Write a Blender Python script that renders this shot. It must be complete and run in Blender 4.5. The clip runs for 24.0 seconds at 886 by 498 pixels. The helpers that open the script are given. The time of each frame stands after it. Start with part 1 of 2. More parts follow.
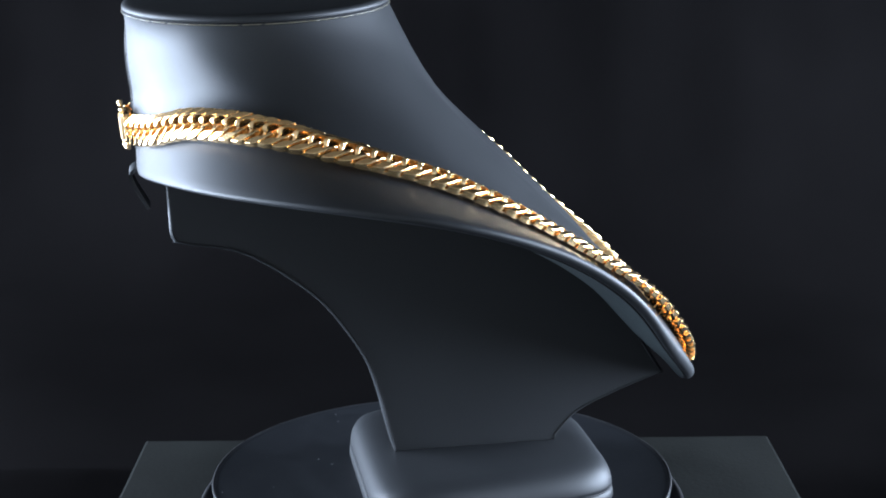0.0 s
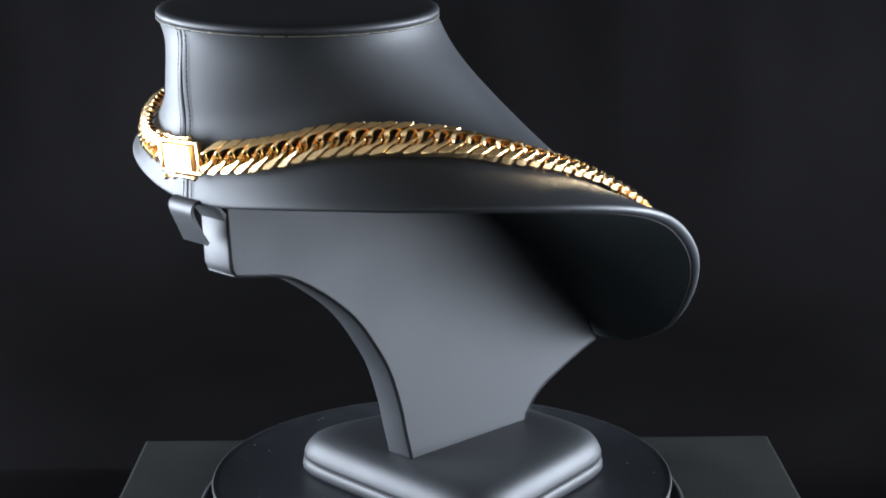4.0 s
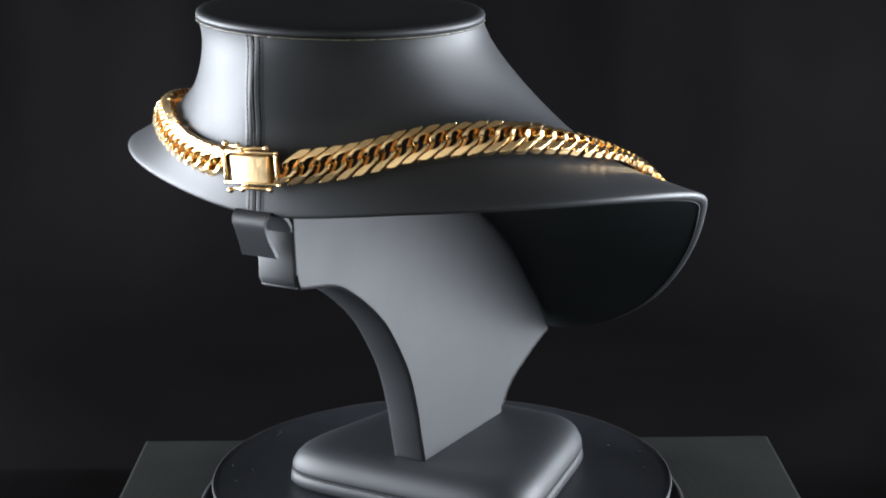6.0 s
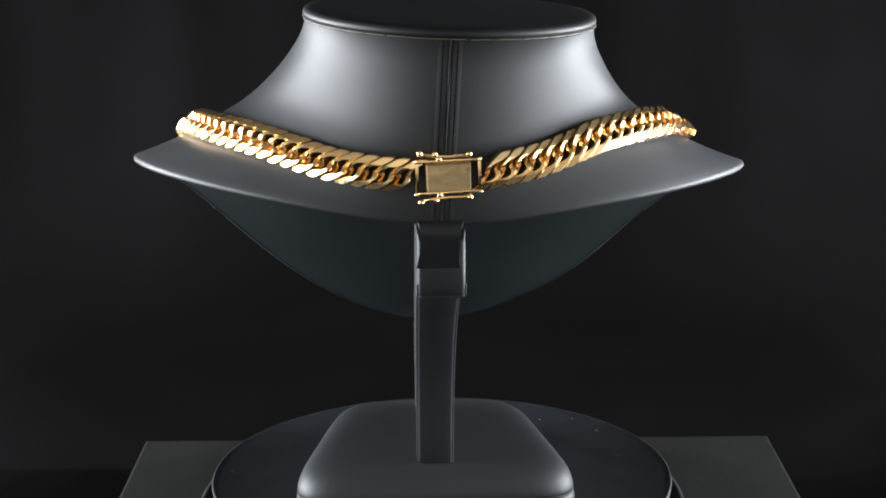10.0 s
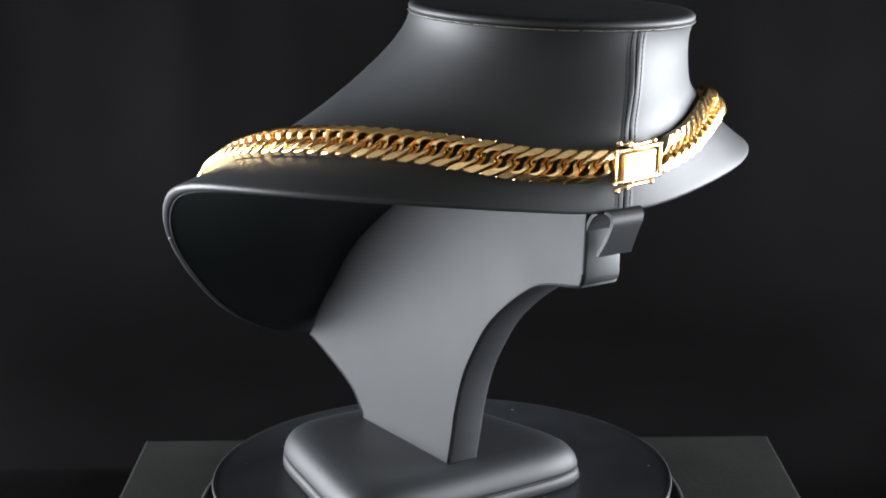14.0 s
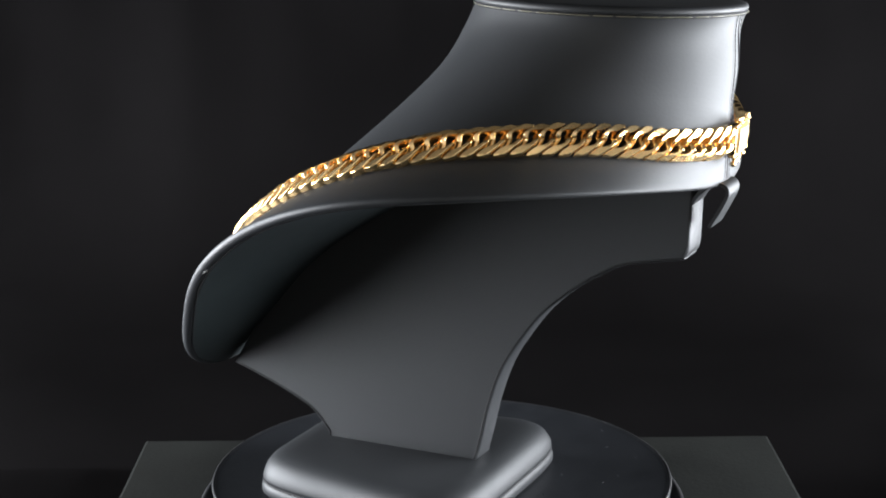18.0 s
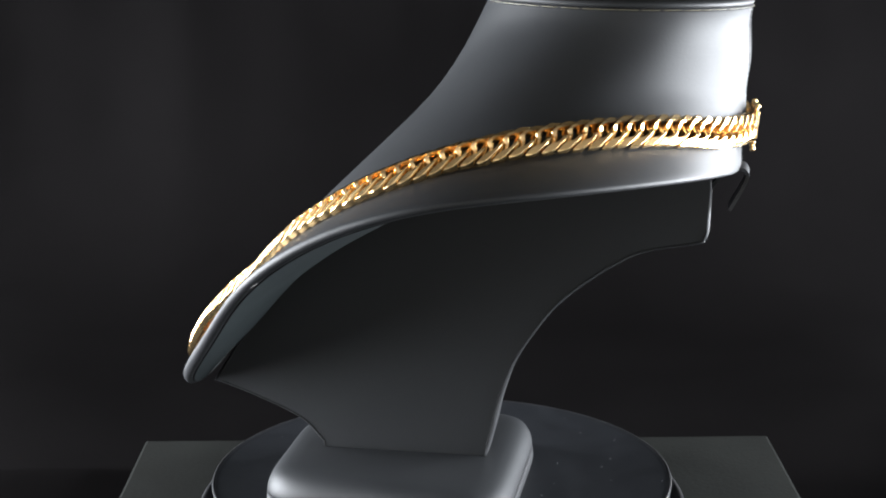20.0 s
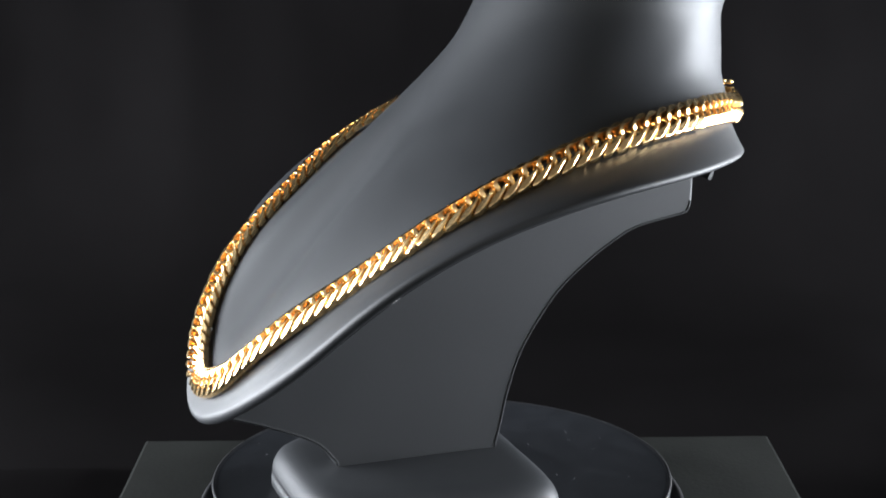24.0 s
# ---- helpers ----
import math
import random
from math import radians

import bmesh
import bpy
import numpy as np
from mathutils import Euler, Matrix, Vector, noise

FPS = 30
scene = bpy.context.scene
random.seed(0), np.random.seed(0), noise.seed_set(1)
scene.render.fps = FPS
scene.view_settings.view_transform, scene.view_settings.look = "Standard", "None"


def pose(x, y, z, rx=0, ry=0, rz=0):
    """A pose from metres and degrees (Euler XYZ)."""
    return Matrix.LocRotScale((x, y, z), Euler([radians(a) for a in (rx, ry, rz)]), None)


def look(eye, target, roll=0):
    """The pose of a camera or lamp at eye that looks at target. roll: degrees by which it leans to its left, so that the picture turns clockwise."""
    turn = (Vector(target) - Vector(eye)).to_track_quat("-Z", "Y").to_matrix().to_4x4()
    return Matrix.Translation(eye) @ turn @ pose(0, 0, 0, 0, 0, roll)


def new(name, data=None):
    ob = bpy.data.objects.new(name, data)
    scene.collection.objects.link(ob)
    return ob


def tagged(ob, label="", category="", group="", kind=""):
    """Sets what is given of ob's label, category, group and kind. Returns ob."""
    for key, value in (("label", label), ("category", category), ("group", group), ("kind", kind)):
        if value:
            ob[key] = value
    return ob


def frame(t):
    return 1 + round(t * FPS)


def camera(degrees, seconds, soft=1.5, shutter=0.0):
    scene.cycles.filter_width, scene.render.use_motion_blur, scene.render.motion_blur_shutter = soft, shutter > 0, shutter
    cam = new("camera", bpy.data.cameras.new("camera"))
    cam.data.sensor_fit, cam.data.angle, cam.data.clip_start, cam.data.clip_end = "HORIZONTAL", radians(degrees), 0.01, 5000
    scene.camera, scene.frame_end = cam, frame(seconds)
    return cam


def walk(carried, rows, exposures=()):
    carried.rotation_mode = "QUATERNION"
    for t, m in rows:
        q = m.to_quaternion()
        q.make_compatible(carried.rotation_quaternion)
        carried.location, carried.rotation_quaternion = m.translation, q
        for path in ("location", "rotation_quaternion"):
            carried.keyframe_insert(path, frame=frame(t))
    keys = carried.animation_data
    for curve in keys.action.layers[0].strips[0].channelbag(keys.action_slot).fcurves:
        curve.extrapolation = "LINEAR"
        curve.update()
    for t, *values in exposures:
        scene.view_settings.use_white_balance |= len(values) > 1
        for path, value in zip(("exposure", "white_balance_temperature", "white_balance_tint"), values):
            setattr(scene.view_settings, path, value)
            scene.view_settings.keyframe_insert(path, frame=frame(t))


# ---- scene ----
cam = camera(29.19, 24.0, soft=1.9)
EYE = (0.0, -0.6, 0.255)
AIM = (0.00184 * 0.6, 0.0, 0.255 - 0.6 * math.tan(0.2417))
walk(cam, [(0, look(EYE, AIM, -0.457)), (24, look(EYE, AIM, -0.457))],
     exposures=[(0, 0.05, 5380, 9), (2.5, 0.03, 5580, 9), (5, 0.0, 6050, 10), (7, 0.0, 6350, 10), (10, 0.0, 6450, 10), (17, 0.0, 6400, 10), (18.6, 0.0, 6400, 10), (20.5, 0.3, 6400, 10), (23, 0.28, 6350, 10), (24, 0.05, 6300, 10)])

# ---- light: a dim room and two large soft boxes at the sides ----
world = bpy.data.worlds.new("dim_room")
world.use_nodes = True
world.node_tree.nodes["Background"].inputs[0].default_value = (1.0, 0.90, 0.79, 1)
world.node_tree.nodes["Background"].inputs[1].default_value = 0.03
scene.world = world


def soft_box(eye, target, w, h, power, color):
    data = bpy.data.lights.new("soft_box", "AREA")
    data.shape, data.size, data.size_y = "RECTANGLE", w, h
    data.energy, data.color, data.spread = power, color, radians(160)
    ob = new("soft_box", data)
    ob.matrix_world = look(eye, target)
    return tagged(ob, "white soft box lighting the display stand", "lamp")


soft_box((-0.52, 0.04, 0.1), (0, 0.04, 0.095), 0.55, 0.38, 17.0, (0.935, 0.97, 1.015))
soft_box((0.52, 0.04, 0.1), (0, 0.04, 0.095), 0.55, 0.38, 17.0, (0.935, 0.97, 1.015))


# ---- materials ----
def material(name, color, rough, metal=0.0, spec=0.5, vary=0.15, scale=60.0, bump=0.0, bump_scale=900.0, rough_vary=0.08):
    m = bpy.data.materials.new(name)
    m.use_nodes = True
    nt = m.node_tree
    bsdf = nt.nodes["Principled BSDF"]
    bsdf.inputs["Metallic"].default_value = metal
    bsdf.inputs["Specular IOR Level"].default_value = spec
    geo = nt.nodes.new("ShaderNodeTexCoord")
    big = nt.nodes.new("ShaderNodeTexNoise")
    big.inputs["Scale"].default_value, big.inputs["Detail"].default_value = scale, 5
    nt.links.new(geo.outputs["Object"], big.inputs["Vector"])
    ramp = nt.nodes.new("ShaderNodeMapRange")
    ramp.inputs["To Min"].default_value, ramp.inputs["To Max"].default_value = 1 - vary, 1 + vary
    nt.links.new(big.outputs["Fac"], ramp.inputs["Value"])
    mul = nt.nodes.new("ShaderNodeVectorMath")
    mul.operation = "SCALE"
    mul.inputs[0].default_value = color
    nt.links.new(ramp.outputs[0], mul.inputs["Scale"])
    nt.links.new(mul.outputs[0], bsdf.inputs["Base Color"])
    rr = nt.nodes.new("ShaderNodeMapRange")
    rr.inputs["To Min"].default_value, rr.inputs["To Max"].default_value = rough - rough_vary, rough + rough_vary
    fine = nt.nodes.new("ShaderNodeTexNoise")
    fine.inputs["Scale"].default_value, fine.inputs["Detail"].default_value = bump_scale, 4
    nt.links.new(geo.outputs["Object"], fine.inputs["Vector"])
    nt.links.new(big.outputs["Fac"], rr.inputs["Value"])
    nt.links.new(rr.outputs[0], bsdf.inputs["Roughness"])
    if bump:
        b = nt.nodes.new("ShaderNodeBump")
        b.inputs["Strength"].default_value, b.inputs["Distance"].default_value = bump, 0.0004
        nt.links.new(fine.outputs["Fac"], b.inputs["Height"])
        nt.links.new(b.outputs[0], bsdf.inputs["Normal"])
    return m


LEATHER = material("black_leatherette", (0.0135, 0.0145, 0.0160), 0.53, 0, 0.32, 0.10, 35, 0.09, 1300)
LEATHER_UNDER = material("black_leatherette_underside", (0.0095, 0.0140, 0.0150), 0.55, 0, 0.40, 0.10, 35, 0.09, 1300)
SEAM = material("black_seam", (0.006, 0.006, 0.007), 0.7, 0, 0.3)
PIPING = material("pale_thread", (0.11, 0.10, 0.065), 0.35, 0, 0.5)
FRAY = material("frayed_backing", (0.16, 0.16, 0.16), 0.8, 0, 0.2)
LINT = material("grey_dust", (0.05, 0.05, 0.055), 0.9, 0, 0.1)
THREAD = material("black_thread", (0.003, 0.003, 0.003), 0.9, 0, 0.05)
GOLD = material("polished_gold", (1.0, 0.70, 0.345), 0.25, 1, 0.5, 0.03, 200, 0.05, 1500, 0.04)
GOLD_DULL = material("brushed_gold", (0.97, 0.70, 0.37), 0.33, 1, 0.5, 0.10, 350, 0.3, 700, 0.12)
DISC = material("black_acrylic", (0.008, 0.009, 0.011), 0.46, 0, 0.40, 0.35, 120, 0.10, 700, 0.07)
BASE = material("black_plastic", (0.012, 0.012, 0.013), 0.4, 0, 0.5)
BOARD = material("grey_board", (0.0102, 0.0108, 0.0099), 0.85, 0, 0.05, 0.35, 40, 0.3, 500)
# off-white for the added bounce wall and ceiling, dark grey for the other walls
BOUNCE_WHITE = material("bounce_off_white", (0.84, 0.79, 0.70), 0.8, 0, 0.3, 0.05, 4, 0.2, 300)
UNSEEN_GREY = material("unseen_dark_grey", (0.16, 0.15, 0.14), 0.8, 0, 0.3, 0.08, 4, 0.2, 300)
VELVET = material("black_velvet", (0.0038, 0.0035, 0.0036), 0.95, 0, 0.0, 0.55, 6, 0.3, 300)


# ---- helpers ----
def part(name, bm, mat, parent=None, label="", smooth=True):
    me = bpy.data.meshes.new(name)
    bmesh.ops.recalc_face_normals(bm, faces=bm.faces)
    bm.to_mesh(me)
    bm.free()
    return part_mesh(name, me, mat, parent, label, smooth)


def part_mesh(name, me, mat, parent=None, label="", smooth=True):
    me.materials.append(mat)
    for p in me.polygons:
        p.use_smooth = smooth
    ob = new(name, me)
    ob.parent = parent
    if label:
        ob["label"] = label
    return ob


def grid_mesh(bm, rows, close_u=True):
    """Quads between rows of points; each row is a closed loop when close_u."""
    vs = [[bm.verts.new(p) for p in r] for r in rows]
    for a, b in zip(vs, vs[1:]):
        n = len(a)
        for i in range(n if close_u else n - 1):
            j = (i + 1) % n
            bm.faces.new((a[i], a[j], b[j], b[i]))
    return vs


def tube(bm, pts, r, closed=False, n=8):
    pts = [Vector(p) for p in pts]
    rings = []
    for i, p in enumerate(pts):
        a = pts[i - 1] if (i or closed) else p
        b = pts[(i + 1) % len(pts)] if (i < len(pts) - 1 or closed) else p
        t = (b - a).normalized()
        side = t.cross(Vector((0, 0, 1)))
        if side.length < 0.05:
            side = t.cross(Vector((1, 0, 0)))
        side.normalize()
        up = side.cross(t)
        rings.append([bm.verts.new(p + r * (math.cos(k * math.tau / n) * side + math.sin(k * math.tau / n) * up)) for k in range(n)])
    for a, b in zip(rings, rings[1:] + (rings[:1] if closed else [])):
        for k in range(n):
            bm.faces.new((a[k], a[(k + 1) % n], b[(k + 1) % n], b[k]))
    if not closed:
        bm.faces.new(rings[0])
        bm.faces.new(rings[-1])


def box(bm, lo, hi, bevel=0.0, m=None):
    got = bmesh.ops.create_cube(bm, size=1)
    vs = got["verts"]
    for v in vs:
        v.co = Vector([lo[k] + (v.co[k] + 0.5) * (hi[k] - lo[k]) for k in range(3)])
    if bevel:
        es = list({e for v in vs for e in v.link_edges})
        r = bmesh.ops.bevel(bm, geom=es, offset=bevel, segments=2, affect="EDGES", profile=0.5)
        vs = list({v for f in r["faces"] for v in f.verts} | {v for v in vs if v.is_valid})
    if m is not None:
        for v in vs:
            v.co = m @ v.co
    return vs


def spline(points, n, closed=False):
    """Catmull-Rom through points, n samples a span."""
    P = [Vector(p) for p in points]
    if closed:
        P = [P[-1]] + P + P[:2]
    else:
        P = [2 * P[0] - P[1]] + P + [2 * P[-1] - P[-2]]
    out = []
    for i in range(1, len(P) - 2):
        a, b, c, d = P[i - 1:i + 3]
        for k in range(n):
            t = k / n
            out.append(0.5 * (2 * b + (c - a) * t + (2 * a - 5 * b + 4 * c - d) * t * t + (3 * b - a - 3 * c + d) * t ** 3))
    if not closed:
        out.append(P[-2])
    return out


def resample(pts, n, closed=False):
    """n points at even steps along a polyline (n + 1 for an open one)."""
    q = pts + [pts[0]] if closed else pts
    L = [0.0]
    for a, b in zip(q, q[1:]):
        L.append(L[-1] + (b - a).length)
    out, k = [], 0
    for i in range(n if closed else n + 1):
        s = L[-1] * i / n
        while k < len(q) - 2 and L[k + 1] < s:
            k += 1
        f = (s - L[k]) / max(L[k + 1] - L[k], 1e-9)
        out.append(q[k].lerp(q[k + 1], min(f, 1)))
    return out


# ---- turning: the table makes about a half turn in the clip ----
def turn(t):
    return math.degrees(0.13808 * (t - 10) + 0.03611 - 0.06069 * ((t - 12) / 12) ** 2)


Z0 = -0.045            # board top is z = 0; the stand's own heights count from 0.045 below it
OFF = -0.0029          # the stand stands a little off the axis
LEAN = 0.0260          # its collar leans a little sideways


def lean(p):
    x, y, z = p[0], p[1], p[2] - 0.077
    c, s = math.cos(LEAN), math.sin(LEAN)
    return Vector((c * x + s * z + OFF, y, -s * x + c * z + 0.077 + Z0))


def at(x, y, z):
    return Vector((x + OFF, y, z + Z0))


# ---- the three lines that shape the collar ----
RIM_HALF = [(0, -104.9, 185.0), (38, -97.9, 188.9), (72.4, -79.5, 191.1), (96.7, -50.6, 191.2), (105.4, -14.7, 187.9),
            (97, 20, 176), (82.8, 49, 156.3), (60.6, 68.7, 131.5), (33, 86.2, 110.5), (0, 92.7, 98.8)]
CHAIN = [(-1.4, -110.9, 201), (26.9, -103.2, 203.4), (52.5, -87.9, 209.5), (72.5, -66.8, 209.6), (83, -40.3, 203.8),
         (83.2, -11.8, 194.8), (80.4, 15.2, 181.5), (68.6, 40.4, 165.3), (55.4, 64.4, 147.2), (37.5, 82, 125.9),
         (11.4, 90.2, 112.2), (-16.2, 88.2, 118.4), (-36.8, 74.3, 138.4), (-54.3, 53, 158.6), (-72.6, 33, 178.2),
         (-83, 6.9, 193.9), (-83.8, -24.5, 204.6), (-75, -55.2, 208.8), (-55.7, -81.9, 207.7), (-30.1, -102, 202.8)]
NS = 144
RIM_RIGHT = RIM_HALF[:4] + [(104.6, -13, 186.6), (92, 24, 172.4), (78, 52, 152.4), (60.6, 68.7, 129.9), (33, 86.2, 109.4)] + RIM_HALF[9:]
rim_full = [Vector(p) / 1000 for p in RIM_RIGHT] + [Vector((-x - 0.4, y, z - 1.1)) / 1000 for x, y, z in RIM_HALF[-2:0:-1]]
rim_line = [lean(p) for p in resample(spline(rim_full, 14, True), NS, True)]
CREST, BULGE = 0.0026, 0.0014
chain_line = resample([at(*p) for p in spline([Vector(p) / 1000 for p in CHAIN], 14, True)], NS, True)
RING_A, RING_B, RING_Y, RING_Z, RING_TILT, RING_SIDE = 0.0454, 0.0452, -0.0635, 0.2421, 0.021, 0.013


def ring_point(k, grow=0.0, up=0.0):
    th = -math.pi / 2 + math.tau * k / NS
    a, b = RING_A + grow, RING_B + grow
    return lean((a * math.cos(th), RING_Y + b * math.sin(th), RING_Z + b * math.sin(th) * RING_TILT - a * math.cos(th) * RING_SIDE + up))


ring_line = [ring_point(k) for k in range(NS)]
LIFT = 0.0034
chain_normal = []
for k in range(NS):
    t = chain_line[(k + 1) % NS] - chain_line[k - 1]
    wide = t.cross(ring_line[k] - rim_line[k]).normalized()
    near = t.cross(chain_line[k] - 0.003 * wide - rim_line[k]).normalized()
    rear = min(max((math.cos(math.tau * k / NS) + 0.2) / 0.8, 0), 1)
    share = 0.85 * rear * rear * (3 - 2 * rear)
    chain_normal.append(((1 - share) * wide + share * near).normalized())
chain_base = [chain_line[k] - LIFT * chain_normal[k] for k in range(NS)]


def hermite(p0, t0, p1, t1, u):
    return ((2 * u ** 3 - 3 * u * u + 1) * p0 + (u ** 3 - 2 * u * u + u) * t0
            + (3 * u * u - 2 * u ** 3) * p1 + (u ** 3 - u * u) * t1)


def wave(k, c0, c1, c2, c3):
    a = math.tau * k / NS
    return c0 + c1 * math.cos(a) + c2 * math.cos(2 * a) + c3 * math.cos(3 * a)


def collar_column(k):
    """One line down the collar: neck, chain seat, shoulder and rounded rim."""
    r, b, m = ring_line[k], chain_base[k], rim_line[k]
    n = chain_normal[k]
    front = (1 - math.cos(math.tau * k / NS)) / 2
    thick, round_out = CREST + 0.0018 * front, BULGE + 0.0008 * front
    m = m - 0.0017 * front * n
    flow = (m + thick * n - b).normalized()
    m = m - flow * BULGE
    crest = m + thick * n
    d = (b - r).length
    out = Vector((b.x - r.x, b.y - r.y, 0)).normalized()
    g = max(math.cos(math.tau * k / NS), 0) ** 4
    t0 = (Vector((0, 0, -1)) + out * wave(k, -0.1473, -0.2162, 0.498, 0.1091)).normalized() * d * (max(wave(k, 0.2951, -0.346, 0.0868, -0.3483), 0.12) + 0.5 * g)
    t1 = (flow * 0.8565 + (crest - r).normalized() * 0.1435) * d * wave(k, 0.9382, 0.0508, 0.5034, -0.154) * (1 - 0.72 * g)
    col = [hermite(r, t0, b, t1, i / 16) for i in range(16)]
    e = (crest - b).length
    for i in range(8):
        col.append(hermite(b, t1.normalized() * e, crest, flow * e, i / 8))
    mid, half = (crest + m) / 2, (crest - m) / 2
    for i in range(9):
        a = math.pi * i / 8
        col.append(mid + half * math.cos(a) + flow * round_out * math.sin(a))
    return col


# ---- the stand ----
stand = tagged(new("necklace_display_stand"), "black leatherette necklace display stand with wide collar on a padded foot", "display stand")

columns = [collar_column(k) for k in range(NS)]
for _ in range(12):
    columns = [[c[0]] + [0.5 * c[i] + 0.25 * (columns[k - 1][i] + columns[(k + 1) % NS][i]) for i in range(1, len(c))] for k, c in enumerate(columns)]
for _ in range(4):
    columns = [c[:1] + [0.5 * c[i] + 0.25 * (c[i - 1] + c[i + 1]) for i in range(1, 22)] + c[22:] for c in columns]
for _ in range(40):
    columns = [c[:1] + [0.5 * c[i] + 0.25 * (columns[k - 1][i] + columns[(k + 1) % NS][i]) for i in range(1, 13)] + c[13:] for k, c in enumerate(columns)]
for _ in range(4):
    columns = [c[:1] + [0.5 * c[i] + 0.25 * (c[i - 1] + c[i + 1]) for i in range(1, 18)] + c[18:] for c in columns]
# the neck fills out a little between the cap and the chain, and lies in two flatter panels beside the back seam
full = []
for k, c in enumerate(columns):
    a = math.tau * k / NS
    off = min(a, math.tau - a)
    u = min(off / 1.1, 1)
    swell = 0.0034 * (1 - u) ** 2 + 0.0013 * math.sin(a) ** 2
    panel = 0.0085 * u * (1 - u) ** 2
    dip = 0.0019 * math.exp(-((a - 4.0) / 0.4) ** 2) - 0.0048 * math.exp(-((a - 3.0) / 0.34) ** 2)
    col = list(c)
    for i in range(1, 16):
        n = (columns[(k + 1) % NS][i] - columns[k - 1][i]).cross(c[i + 1] - c[i - 1]).normalized()
        if n.dot(c[i] - lean((0, RING_Y, c[i].z - Z0))) < 0:
            n = -n
        col[i] = c[i] + n * (dip * math.sin(math.pi * (i / 16) ** 1.6) + swell * math.sin(math.pi * (i / 16) ** 1.2) - panel * min(1, i / 4) * min(1, (16 - i) / 5))
    full.append(col)
columns = full
bm = bmesh.new()
grid_mesh(bm, [[columns[k][i] for k in range(NS)] for i in range(len(columns[0]))])
part("collar", bm, LEATHER, stand, "smooth black leatherette collar")

# underside: ruled from rim to a keel line, sagging towards the front
bm = bmesh.new()
rows = []
for k in range(NS):
    m = columns[k][-1] - 0.0003 * chain_normal[k]
    f = min(max((m.y + 0.03) / 0.12, 0), 1)
    sag = 0.011 * math.sin(math.pi * f) ** 0.8 if 0 < f < 1 else 0
    mirror = columns[-k % NS][-1]
    c = (m + mirror) / 2 + Vector((0, 0, -sag + 0.004 * (1 - f)))
    rows.append([m.lerp(c, i / 6) + Vector((0, 0, -0.35 * sag * math.sin(math.pi * i / 6))) for i in range(7)])
grid_mesh(bm, [[rows[k][i] for k in range(NS)] for i in range(7)])
part("underside", bm, LEATHER_UNDER, stand, "dark leatherette lining under the collar")

bm = bmesh.new()
tube(bm, [c[-1] for c in columns], 0.0005, True, 6)
part("rim_seam", bm, SEAM, stand, "dark glued seam along the rim")

# a small tear where the covering lifts off the rim
bm = bmesh.new()
tear = [p for p in (c[-3] for c in columns) if p.x < -0.07 and 0.040 < p.y < 0.046][0]
for i in range(3):
    q = tear + Vector((0.0004, 0.0007 * i, -0.0007 * i))
    bmesh.ops.create_icosphere(bm, subdivisions=1, radius=0.0006 - 0.00015 * i, matrix=Matrix.Translation(q) @ Matrix.Diagonal((0.5, 1.0, 1.0, 1.0)))
part("tear", bm, FRAY, stand, "pale frayed tear on the rim")

# cap on the neck
bm = bmesh.new()
rows = []
for grow, up in [(-0.0012, -0.0008), (-0.0010, 0.0005), (0.0001, 0.0007), (0.0005, 0.0011), (0.0006, 0.0018), (0.0003, 0.0025), (-0.0005, 0.0030), (-0.0018, 0.0032), (-0.004, 0.0033), (-0.02, 0.0033), (-0.044, 0.0033)]:
    rows.append([ring_point(k, grow, up) for k in range(NS)])
vs = grid_mesh(bm, rows)
bm.faces.new(vs[-1])
part("top_cap", bm, LEATHER, stand, "padded black leatherette cap")
bm = bmesh.new()
tube(bm, [ring_point(k, -0.0002, 0.0002) for k in range(NS)], 0.0007, True, 6)
part("cap_seam", bm, SEAM, stand)
bm = bmesh.new()
tube(bm, [ring_point(k / 2, 0.00046 + 0.00026 * math.sin(k * 1.3) * math.sin(k * 0.37), 0.0001) for k in range(2 * NS)], 0.00017, True, 5)
part("cap_piping", bm, PIPING, stand, "worn pale thread glinting in the cap seam")

# back seam: a raised double strip with a slit and two rows of stitches
def seam_x(z):
    return OFF + 0.0006 + 0.0024 * (z - 0.156) / 0.042


def on_back(i, x):
    """The collar's surface at x in row i, near the back seam."""
    for k in range(-8, 8):
        p, q = columns[k][i], columns[k + 1][i]
        if p.x <= x <= q.x:
            return p.lerp(q, (x - p.x) / (q.x - p.x))
    return Vector((x, columns[0][i].y, columns[0][i].z))


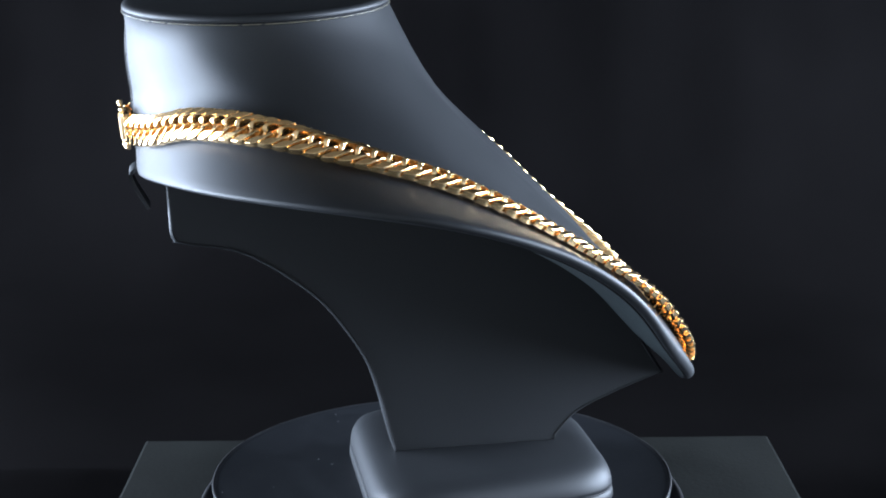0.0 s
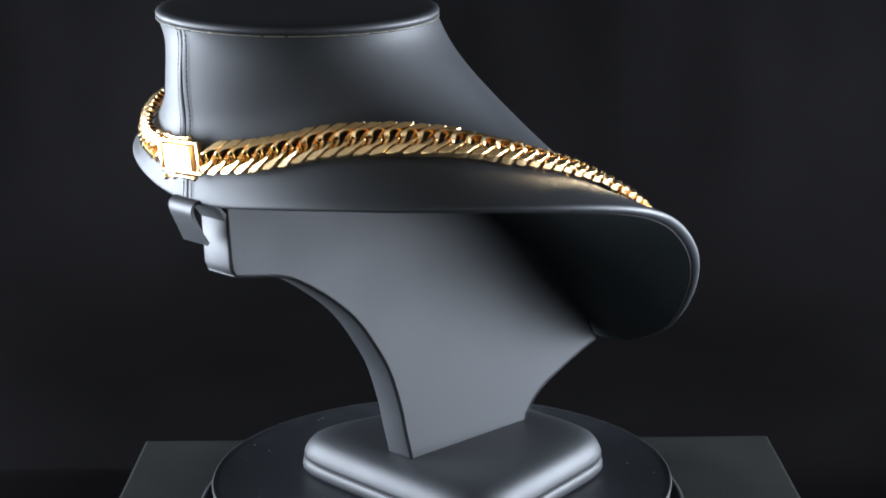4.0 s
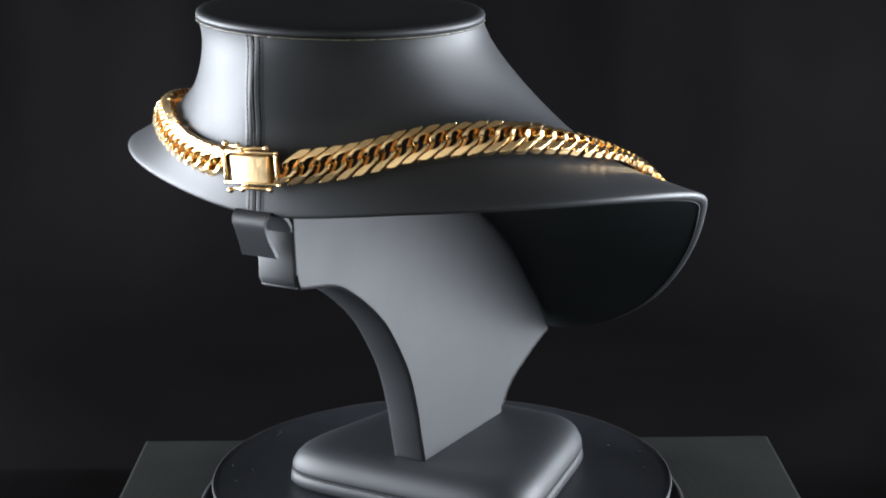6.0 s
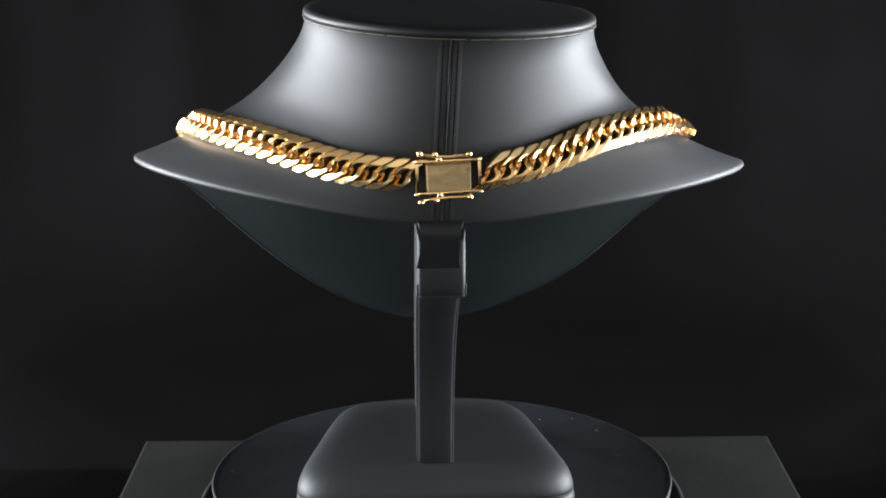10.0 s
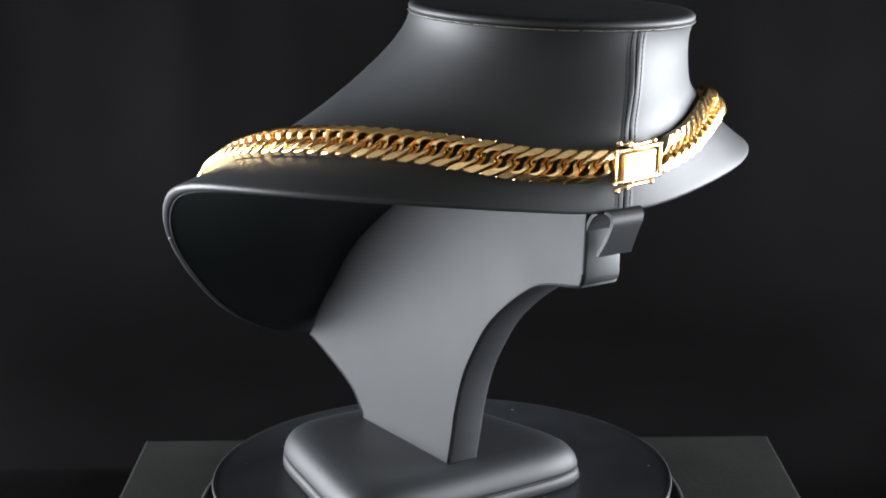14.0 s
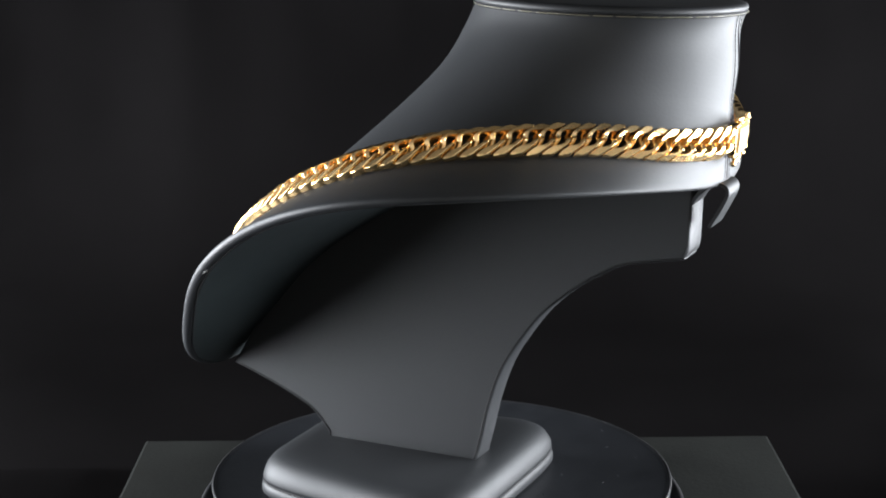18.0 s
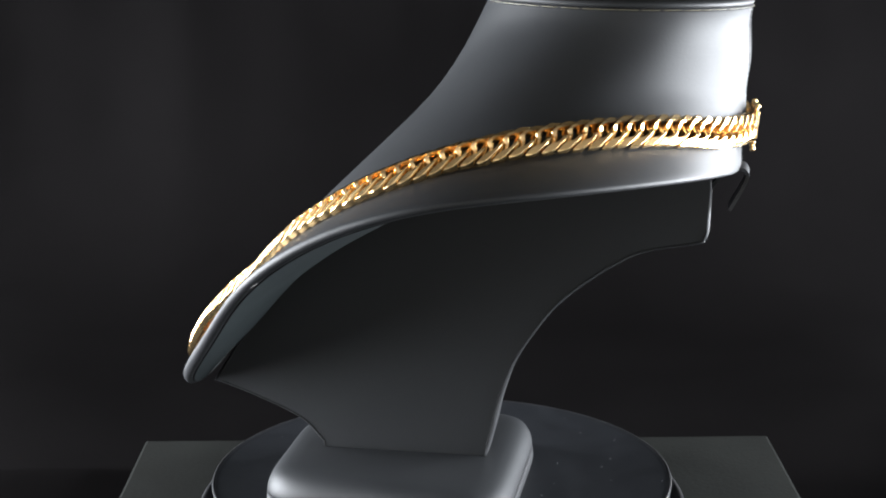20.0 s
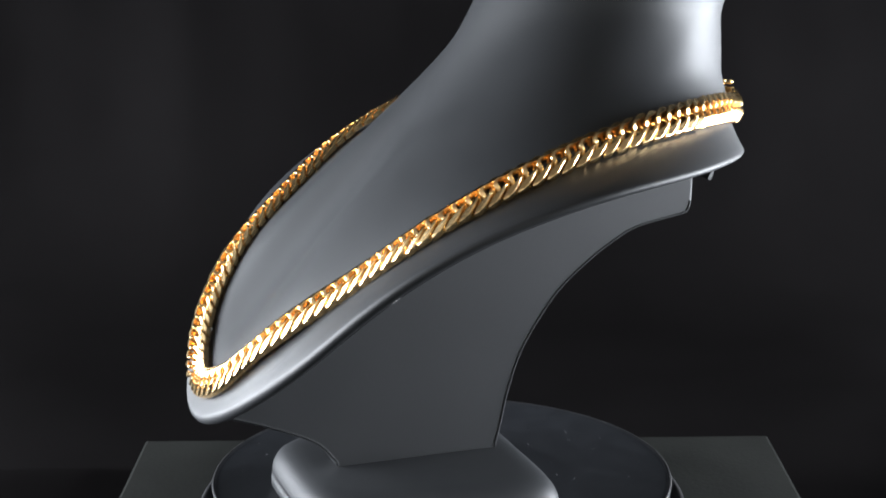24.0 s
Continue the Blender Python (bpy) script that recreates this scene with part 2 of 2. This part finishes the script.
back = [on_back(i, seam_x(p.z)) for i, p in enumerate(columns[0])]
bm = bmesh.new()
tube(bm, [p + Vector((0, -0.00006, 0)) for p in back[:27]], 0.00036, False, 6)
part("back_seam", bm, SEAM, stand, "dark slit between two leatherette edges")
for sx in (-1, 1):
    bm = bmesh.new()
    strip = [[on_back(i, seam_x(back[i].z) + sx * w) + Vector((0, h, 0)) for w, h in ((0.0003, 0.0001), (0.0005, -0.00014), (0.0009, -0.00020), (0.0017, -0.00018), (0.0022, -0.00008), (0.0027, -0.00014), (0.0036, 0.00002), (0.0046, 0.0003))] for i in range(27)]
    grid_mesh(bm, strip, False)
    part("seam_allowance", bm, LEATHER, stand)
    if sx < 0:
        bm = bmesh.new()
        tube(bm, [(0, 0.00005, -0.0006), (0, -0.00005, 0), (0, 0.00005, 0.0006)], 0.00018, False, 5)
        stitch_mesh = bpy.data.meshes.new("stitch")
        bm.to_mesh(stitch_mesh)
        bm.free()
        stitch_mesh.materials.append(THREAD)
    dense = resample([on_back(i, seam_x(back[i].z) + sx * 0.0022) for i in range(27)], 70)
    for a, b in zip(dense[0::2], dense[1::2]):
        ob = new("stitch", stitch_mesh)
        ob.parent = stand
        turned = (b - a).to_track_quat("Z", "Y").to_matrix().to_4x4()
        ob.matrix_local = Matrix.Translation((a + b) / 2 + Vector((0, -0.00016, 0))) @ turned

# upright support plate
OUTLINE = [(-97.4, 187), (-96.6, 164.6), (-96.3, 162.6), (-95.4, 160.8), (-93.2, 159.3), (-75, 155.8), (-65, 151), (-54, 143.5), (-44, 134.8), (-36, 124.5), (-28.7, 112.5),
           (-23.7, 98.5), (-21, 87), (-18, 75.5), (42.5, 75.5), (43.5, 78.5), (51.5, 86.8), (67, 94), (85, 100.5), (73, 119), (58.5, 136), (42.5, 157), (32, 167), (12, 180), (-20, 189), (-60, 190)]


def outline_points():
    pts = [Vector((0, y / 1000, z / 1000)) for y, z in OUTLINE]
    arc1 = spline(pts[1:14], 5)
    arc2 = spline(pts[15:19], 5)
    arc3 = spline(pts[18:26], 4)
    return [pts[0]] + arc1 + [pts[14]] + arc2 + arc3[1:]


plate_line = [at(*p) for p in outline_points()]
bm = bmesh.new()
H = 0.0073
n = len(plate_line)
mid = Vector((OFF, sum(p.y for p in plate_line) / n, sum(p.z for p in plate_line) / n))


def inset(p, i, d):
    a, b = plate_line[i - 1], plate_line[(i + 1) % n]
    t = (b - a).normalized()
    return p + d * Vector((0, -t.z, t.y))




def side(p, s, d):
    """The plate's side face at p: thicker at the back than at the front; d metres in from it."""
    f = (p.y + 0.095) / 0.18
    return Vector((-0.0002 * f + s * (H - 0.0024 * f - d), 0, 0))


rows = [[inset(p, i, 0.0011) + side(p, -1, 0) for i, p in enumerate(plate_line)],
        [inset(p, i, 0.0003) + side(p, -1, 0.0003) for i, p in enumerate(plate_line)],
        [p + side(p, -1, 0.0011) for p in plate_line],
        [p + side(p, 1, 0.0011) for p in plate_line],
        [inset(p, i, 0.0003) + side(p, 1, 0.0003) for i, p in enumerate(plate_line)],
        [inset(p, i, 0.0011) + side(p, 1, 0) for i, p in enumerate(plate_line)]]
vs = grid_mesh(bm, rows)
bm.faces.new(vs[0])
bm.faces.new(vs[-1])
plate = part("support_plate", bm, LEATHER, stand, "upright leatherette-covered support plate", False)
for f in plate.data.polygons:
    f.use_smooth = len(f.vertices) == 4
for sx in (-1, 1):
    bm = bmesh.new()
    tube(bm, [inset(p, i, 0.0009) + side(p, sx, -0.00005) for i, p in enumerate(plate_line[1:-22], 1)], 0.00035, False, 6)
    part("edge_seam", bm, SEAM, plate, "dark seam along the plate's edge")

# folded strap at the back of the neck
STRAP = [(-96, 178), (-98.6, 182), (-101.5, 184.8), (-104.6, 186.3), (-107.8, 186), (-109, 183.6), (-107.4, 179.6), (-105.3, 175.6), (-103.3, 172)]
line = spline([at(0, y / 1000, z / 1000) for y, z in STRAP], 5)
bm = bmesh.new()
rows = []
for i, p in enumerate(line):
    t = (line[min(i + 1, len(line) - 1)] - line[max(i - 1, 0)]).normalized()
    nrm = Vector((0, -t.z, t.y)) * 0.0006
    w = 0.0066 + 0.0008 * math.sin(i * 0.16)
    s = Vector((0.0012 * i / len(line), 0, 0))
    rows.append([p - s + Vector((-w, 0, 0)) + nrm, p - s + Vector((w, 0, 0)) + nrm, p - s + Vector((w, 0, 0)) - nrm, p - s + Vector((-w, 0, 0)) - nrm])
vs = grid_mesh(bm, rows)
bm.faces.new(vs[0])
bm.faces.new(vs[-1])
strap = part("strap", bm, LEATHER, stand, "folded leatherette strap end")
strap.data.set_sharp_from_angle(angle=radians(40))

# padded foot
FOOT_Z0, FOOT_P = 0.0605, 6


def foot_outline(d):
    """Plan of the foot, wide at the back and narrower at the front, drawn in by d."""
    pts = []
    for i in range(96):
        a = math.tau * i / 96
        c, e = math.cos(a), math.sin(a)
        swell = (abs(c) ** FOOT_P + abs(e) ** FOOT_P) ** (-1 / FOOT_P)
        y = 0.0150 + (0.0458 - d) * e * swell
        w = 0.0546 - 0.0182 * (y + 0.0315) / 0.093 - d
        pts.append((w * c * swell, y))
    return pts


bm = bmesh.new()
rows = []
SEAM_Z = FOOT_Z0 + 0.0055
prof = [(0.0030, FOOT_Z0), (0.0006, FOOT_Z0 + 0.0005), (-0.0002, FOOT_Z0 + 0.0016), (-0.0001, FOOT_Z0 + 0.0035), (0.0002, SEAM_Z - 0.0004), (0.0010, SEAM_Z), (0.0004, SEAM_Z + 0.0004)]
prof += [(0.0003, 0.0678), (0.0008, 0.0700), (0.0017, 0.0720), (0.0031, 0.0739), (0.0051, 0.0753), (0.0080, 0.0763), (0.0120, 0.0767), (0.018, 0.0769), (0.03, 0.0769)]
for d, z in prof:
    rows.append([at(x, y, z) for x, y in foot_outline(d)])
vs = grid_mesh(bm, rows)
bm.faces.new(vs[0])
bm.faces.new(vs[-1])
part("foot", bm, LEATHER, stand, "padded leatherette foot with rounded edges")
bm = bmesh.new()
tube(bm, [at(x, y, SEAM_Z) for x, y in foot_outline(0.0005)], 0.0004, True, 6)
part("foot_seam", bm, SEAM, stand)

# ---- the necklace ----
necklace = tagged(new("necklace"), "thick polished gold curb chain necklace with box clasp, round the collar", "necklace")
PITCH = 0.0050


# one link: two slanted facet-cut arms that hook round an eye, and the wires that cross in it (millimetres)
EDGE_W, EDGE_N, SLOPE, BREAK, TILE, SLANT = 5.2, -0.1, (0.46, 0.2), 2.9, 0.18, 1.2
ARM_LEFT = [(4.4, 5.35), (3.1, 5.1), (1.7, 4.3), (-0.1, 3.1), (-1.5, 1.95), (-2.25, 1.0), (-2.35, 0.1), (-1.95, -0.6), (-1.2, -0.95)]
ARM_RIGHT = [(6.8, 5.3), (6.5, 4.75), (5.6, 4.0), (4.45, 3.3), (3.0, 2.75), (1.5, 2.55), (0.35, 2.15), (-0.45, 1.45), (-0.75, 0.6), (-0.65, -0.2), (-0.8, -0.75)]


def arm_height(x, w):
    """The front of an arm: two flats that fall to the chain's edge, its leading side raised, its tip bent inwards."""
    tip = max(1.6 - w, 0)
    return EDGE_N + SLOPE[0] * (EDGE_W - max(w, BREAK)) + SLOPE[1] * max(BREAK - max(w, 1.6), 0) - 0.22 * tip * tip - TILE * (x - SLANT * w + 0.7)


def link_mesh():
    bm = bmesh.new()
    left = resample(spline([Vector((x, w, 0)) for x, w in ARM_LEFT], 6), 22)
    right = resample(spline([Vector((x, w, 0)) for x, w in ARM_RIGHT], 6), 22)
    ends = [0.14] + [0.0] * 21 + [0.14]
    for turned in (1, -1):
        rows = []
        for l, r, e in zip(left, right, ends):
            across = r - l
            span = across.length
            row = []
            for f, low in ((0.0, None), (-0.08, 1.0), (-0.06, 0.62), (0.02, 0.3), (0.19, 0.08), (0.42, 0.0), (0.48, 0.0), (0.5 * span, 0.0), (span - 0.14, 0.0), (span, 0.14), (span, 0.6), (span, None)):
                q = l + across * (f / span)
                n = -2.0 if low is None else arm_height(q.x, q.y) - low - e
                row.append((turned * q.x / 1000, turned * q.y / 1000, n / 1000))
            rows.append(row)
        vs = grid_mesh(bm, rows)
        bm.faces.new(vs[0])
        bm.faces.new(vs[-1])
        wire = spline([Vector((turned * x / 1000, turned * w / 1000, n / 1000)) for x, w, n in ((3.5, 3.4, -1.6), (2.5, 2.2, -1.25), (1.75, 1.1, -0.75), (1.5, 0.3, -0.3), (1.6, -0.4, 0.0))], 4)
        tube(bm, wire, 0.00068, False, 8)
    bmesh.ops.recalc_face_normals(bm, faces=bm.faces)
    me = bpy.data.meshes.new("link")
    bm.to_mesh(me)
    bm.free()
    me.materials.append(GOLD)
    for p in me.polygons:
        p.use_smooth = True
    me.set_sharp_from_angle(angle=radians(17))
    return me


fine = resample(chain_line, 1200, True)
seg = [(fine[(i + 1) % 1200] - fine[i]).length for i in range(1200)]
total = sum(seg)


def chain_frame(s):
    """Place and axes (along, across, outward) at s metres along the chain from the clasp's middle."""
    f = (s / total * 1200) % 1200
    i = int(f)
    p = fine[i].lerp(fine[(i + 1) % 1200], f - i)
    t = (fine[(i + 8) % 1200] - fine[i - 8]).normalized()
    k = f / 1200 * NS
    j = int(k) % NS
    n = chain_normal[j].lerp(chain_normal[(j + 1) % NS], k - int(k))
    w = n.cross(t).normalized()
    n = t.cross(w)
    a = math.tau * k / NS
    ahead = ((1 - math.cos(a)) / 2) ** 2.0
    roll = radians(wave(k, 8, -8, -3, 0) - 8 * max(math.sin(a), 0) - ahead * (48 * max(math.sin(a), 0) + 26 * max(-math.sin(a), 0)))
    n, w = math.cos(roll) * n - math.sin(roll) * w, math.sin(roll) * n + math.cos(roll) * w
    return Matrix(((t.x, w.x, n.x, p.x), (t.y, w.y, n.y, p.y), (t.z, w.z, n.z, p.z), (0, 0, 0, 1)))


def settle(s):
    """How far the chain sinks towards the collar: it lies closer on one side of the front."""
    a = math.tau * s / total
    return -0.0014 * max(-math.sin(a), 0) * (1 - math.cos(a)) / 2


CLASP_S, CLASP_HALF = 0.0032, 0.0098
count = round((total - 2 * CLASP_HALF - 0.002) / PITCH)
LINK = link_mesh()
for i in range(count):
    s = CLASP_S + CLASP_HALF + 0.001 + (i + 0.5) * (total - 2 * CLASP_HALF - 0.002) / count
    ob = new("link", LINK)
    ob.parent = necklace
    ob.matrix_local = chain_frame(s) @ pose(0, 0.0008 * (1 - math.cos(math.tau * s / total)) / 2 + 0.0002, settle(s), random.gauss(0, 1.2), random.gauss(0, 1.2), random.gauss(0, 0.8))

# box clasp
C = chain_frame(CLASP_S) @ pose(0, 0, -0.0012)
bm = bmesh.new()
hw, hh, d, floor_n = 0.0097, 0.0053, 0.0013, -0.0008
for lo, hi in (((-hw, -hh, floor_n), (hw, -hh + 0.0009, d)), ((-hw, hh - 0.0009, floor_n), (hw, hh, d)), ((-hw, -hh + 0.0008, floor_n), (-hw + 0.0010, hh - 0.0008, d)), ((hw - 0.0010, -hh + 0.0008, floor_n), (hw, hh - 0.0008, d))):
    box(bm, lo, hi, 0.00016, C)
for sx in (-1, 1):
    for sy in (-1, 1):
        got = bmesh.ops.create_uvsphere(bm, u_segments=10, v_segments=6, radius=0.00075)
        for v in got["verts"]:
            v.co = C @ (v.co + Vector((sx * (hw - 0.0003), sy * (hh - 0.0003), 0.0008)))
frame_part = part("clasp_frame", bm, GOLD, necklace, "rectangular open gold clasp frame")
frame_part.data.set_sharp_from_angle(angle=radians(32))
bm = bmesh.new()
rows = []
for x, w, z in ((-0.0066, 0.0039, -0.001), (-0.0066, 0.0040, 0.0014), (-0.0063, 0.0041, 0.0020), (-0.003, 0.0042, 0.0023), (0.0, 0.0042, 0.0024), (0.003, 0.0042, 0.0023), (0.0063, 0.0041, 0.0020), (0.0066, 0.0040, 0.0014), (0.0066, 0.0039, -0.001)):
    rows.append([C @ Vector((x, y, q)) for y, q in ((-w, -0.001), (-w, z - 0.0003), (-w + 0.0003, z), (w - 0.0003, z), (w, z - 0.0003), (w, -0.001))])
vs = grid_mesh(bm, rows)
bm.faces.new(vs[0])
bm.faces.new(vs[-1])
tongue = part("clasp_tongue", bm, GOLD_DULL, necklace, "flat brushed gold tongue with fine scratches")
tongue.data.set_sharp_from_angle(angle=radians(35))
for sy in (-1, 1):
    bm = bmesh.new()
    y = sy * (hh + 0.0009)
    tube(bm, [C @ Vector(p) for p in ((-0.0078, y + sy * 0.0009, 0.0006), (-0.004, y + sy * 0.0003, 0.001), (0, y, 0.0012), (0.004, y + sy * 0.0002, 0.001), (0.0062, y, 0.0006))], 0.00055, False, 8)
    latch = part("safety_latch", bm, GOLD, necklace, "thin gold figure-eight safety latch")
    for x, yy, r in ((-0.0082, 0.0012, 0.0010), (-0.0038, 0.0008, 0.0009), (-0.0026, -0.0008, 0.0010), (0.0020, 0.0002, 0.0007), (0.0062, 0.0003, 0.0010)):
        bm = bmesh.new()
        bmesh.ops.create_uvsphere(bm, u_segments=12, v_segments=8, radius=r)
        for v in bm.verts:
            v.co = C @ (v.co + Vector((x, y + sy * yy, 0.0008)))
        part("bead", bm, GOLD, latch)

# ---- turntable, board, cloth ----
turntable = tagged(new("turntable"), "round black motor turntable with glossy dusty top", "turntable")


def lathe(bm, prof, n=96):
    vs = grid_mesh(bm, [[(r * math.cos(math.tau * k / n), r * math.sin(math.tau * k / n), z) for k in range(n)] for r, z in prof])
    bm.faces.new(vs[0])
    bm.faces.new(vs[-1])


DISC_Z = 0.0605 + Z0
DISC_Y = 0.013
bm = bmesh.new()
lathe(bm, [(0.084, DISC_Z - 0.007), (0.0868, DISC_Z - 0.006), (0.0872, DISC_Z - 0.0012), (0.0870, DISC_Z + 0.0002), (0.0864, DISC_Z + 0.0005), (0.0856, DISC_Z + 0.0002), (0.0850, DISC_Z), (0.05, DISC_Z)])
disc = part("disc", bm, DISC, turntable, "glossy dark disc with dust")
disc.location = (0, DISC_Y, 0)
bm = bmesh.new()
tube(bm, [(0.0868 * math.cos(math.tau * k / 128), 0.0868 * math.sin(math.tau * k / 128), DISC_Z) for k in range(128)], 0.0007, True, 8)
part("disc_edge", bm, BASE, disc, "thin worn grey edge of the disc")
bm = bmesh.new()
lathe(bm, [(0.0915, 0.0), (0.0926, 0.0005), (0.0929, 0.0045), (0.0925, 0.0062), (0.0914, 0.0068), (0.0904, 0.0064), (0.0896, 0.0040), (0.06, 0.0040), (0.05, 0.009)])
part("base", bm, BASE, turntable, "black plastic base ring").location = (0, DISC_Y, 0)

bm = bmesh.new()
box(bm, (-0.128, -0.15, -0.018), (0.141, 0.094, 0.0), 0.0015)
tagged(part("board", bm, BOARD, None, "", False), "flat grey-green board under the turntable", "board")

# dust on the disc
bm = bmesh.new()
for i in range(46):
    a, r = random.uniform(0, math.tau), 0.084 * math.sqrt(random.uniform(0.25, 1))
    size = random.uniform(0.00015, 0.0004)
    bmesh.ops.create_icosphere(bm, subdivisions=1, radius=size, matrix=Matrix.Translation((r * math.cos(a), r * math.sin(a), DISC_Z + 0.3 * size)) @ Matrix.Diagonal((1.4, 1.0, 0.5, 1.0)))
dust = part("dust", bm, LINT, disc, "fine grey dust specks")
dust["kind"] = "stuff"

# velvet: floor that sweeps up into a curtain behind
bm = bmesh.new()
rows = []
prof = [(-0.79, -0.019), (-0.3, -0.019), *[(0.01 * j, -0.019) for j in range(-14, 24)], (0.25, -0.018), (0.31, -0.015), (0.36, -0.008), (0.40, 0.008), (0.43, 0.03), (0.445, 0.055), (0.455, 0.08), (0.46, 0.1), (0.465, 0.14), (0.47, 0.2), (0.48, 0.3), (0.5, 0.6), (0.52, 1.0)]
for y, z in prof:
    row = []
    for i in range(317):
        x = -1.58 + 0.01 * i
        up = min(max((z + 0.01) / 0.1, 0), 1)
        f = 0.012 * math.sin(x * 21 + 1.2) + 0.008 * math.sin(x * 47) + 0.004 * math.sin(x * 90 + z * 4)
        fold = 0.034 * math.exp(-((x - 0.262 - 0.15 * (y - 0.1)) / 0.035) ** 2 - ((y - 0.06) / 0.12) ** 2)
        fold += 0.016 * math.exp(-((y - 0.075 - 0.35 * (x + 0.16)) / 0.022) ** 2 - ((x + 0.22) / 0.09) ** 2)
        row.append((x, y + f * up, z + 0.002 * math.sin(x * 30 + y * 8) * (1 - up) + fold * (1 - up)))
    rows.append(row)
grid_mesh(bm, rows, False)
tagged(part("backdrop", bm, VELVET), "black velvet cloth hanging behind and lying under the board", "backdrop", kind="structure")

# added room, unseen: pale slabs behind and above the camera bounce light on the gold
def slab(name, lo, hi, paint=UNSEEN_GREY):
    bm = bmesh.new()
    box(bm, lo, hi)
    tagged(part(name, bm, paint, None, "", False), kind="structure")


slab("bounce_wall_behind", (-1.6, -0.90, -0.1), (1.6, -0.80, 2.0), BOUNCE_WHITE)
slab("unseen_wall_left", (-1.7, -0.90, -0.1), (-1.6, 0.75, 2.0))
slab("unseen_wall_right", (1.6, -0.90, -0.1), (1.7, 0.75, 2.0))
slab("unseen_wall_back", (-1.6, 0.65, -0.1), (1.6, 0.75, 2.0))
slab("bounce_ceiling", (-1.7, -0.90, 2.0), (1.7, 0.75, 2.1), BOUNCE_WHITE)


def motions():
    for thing, y in ((stand, 0), (necklace, 0), (disc, DISC_Y)):
        walk(thing, [(t, pose(0, y, 0, 0, 0, turn(t))) for t in range(25)])


motions()
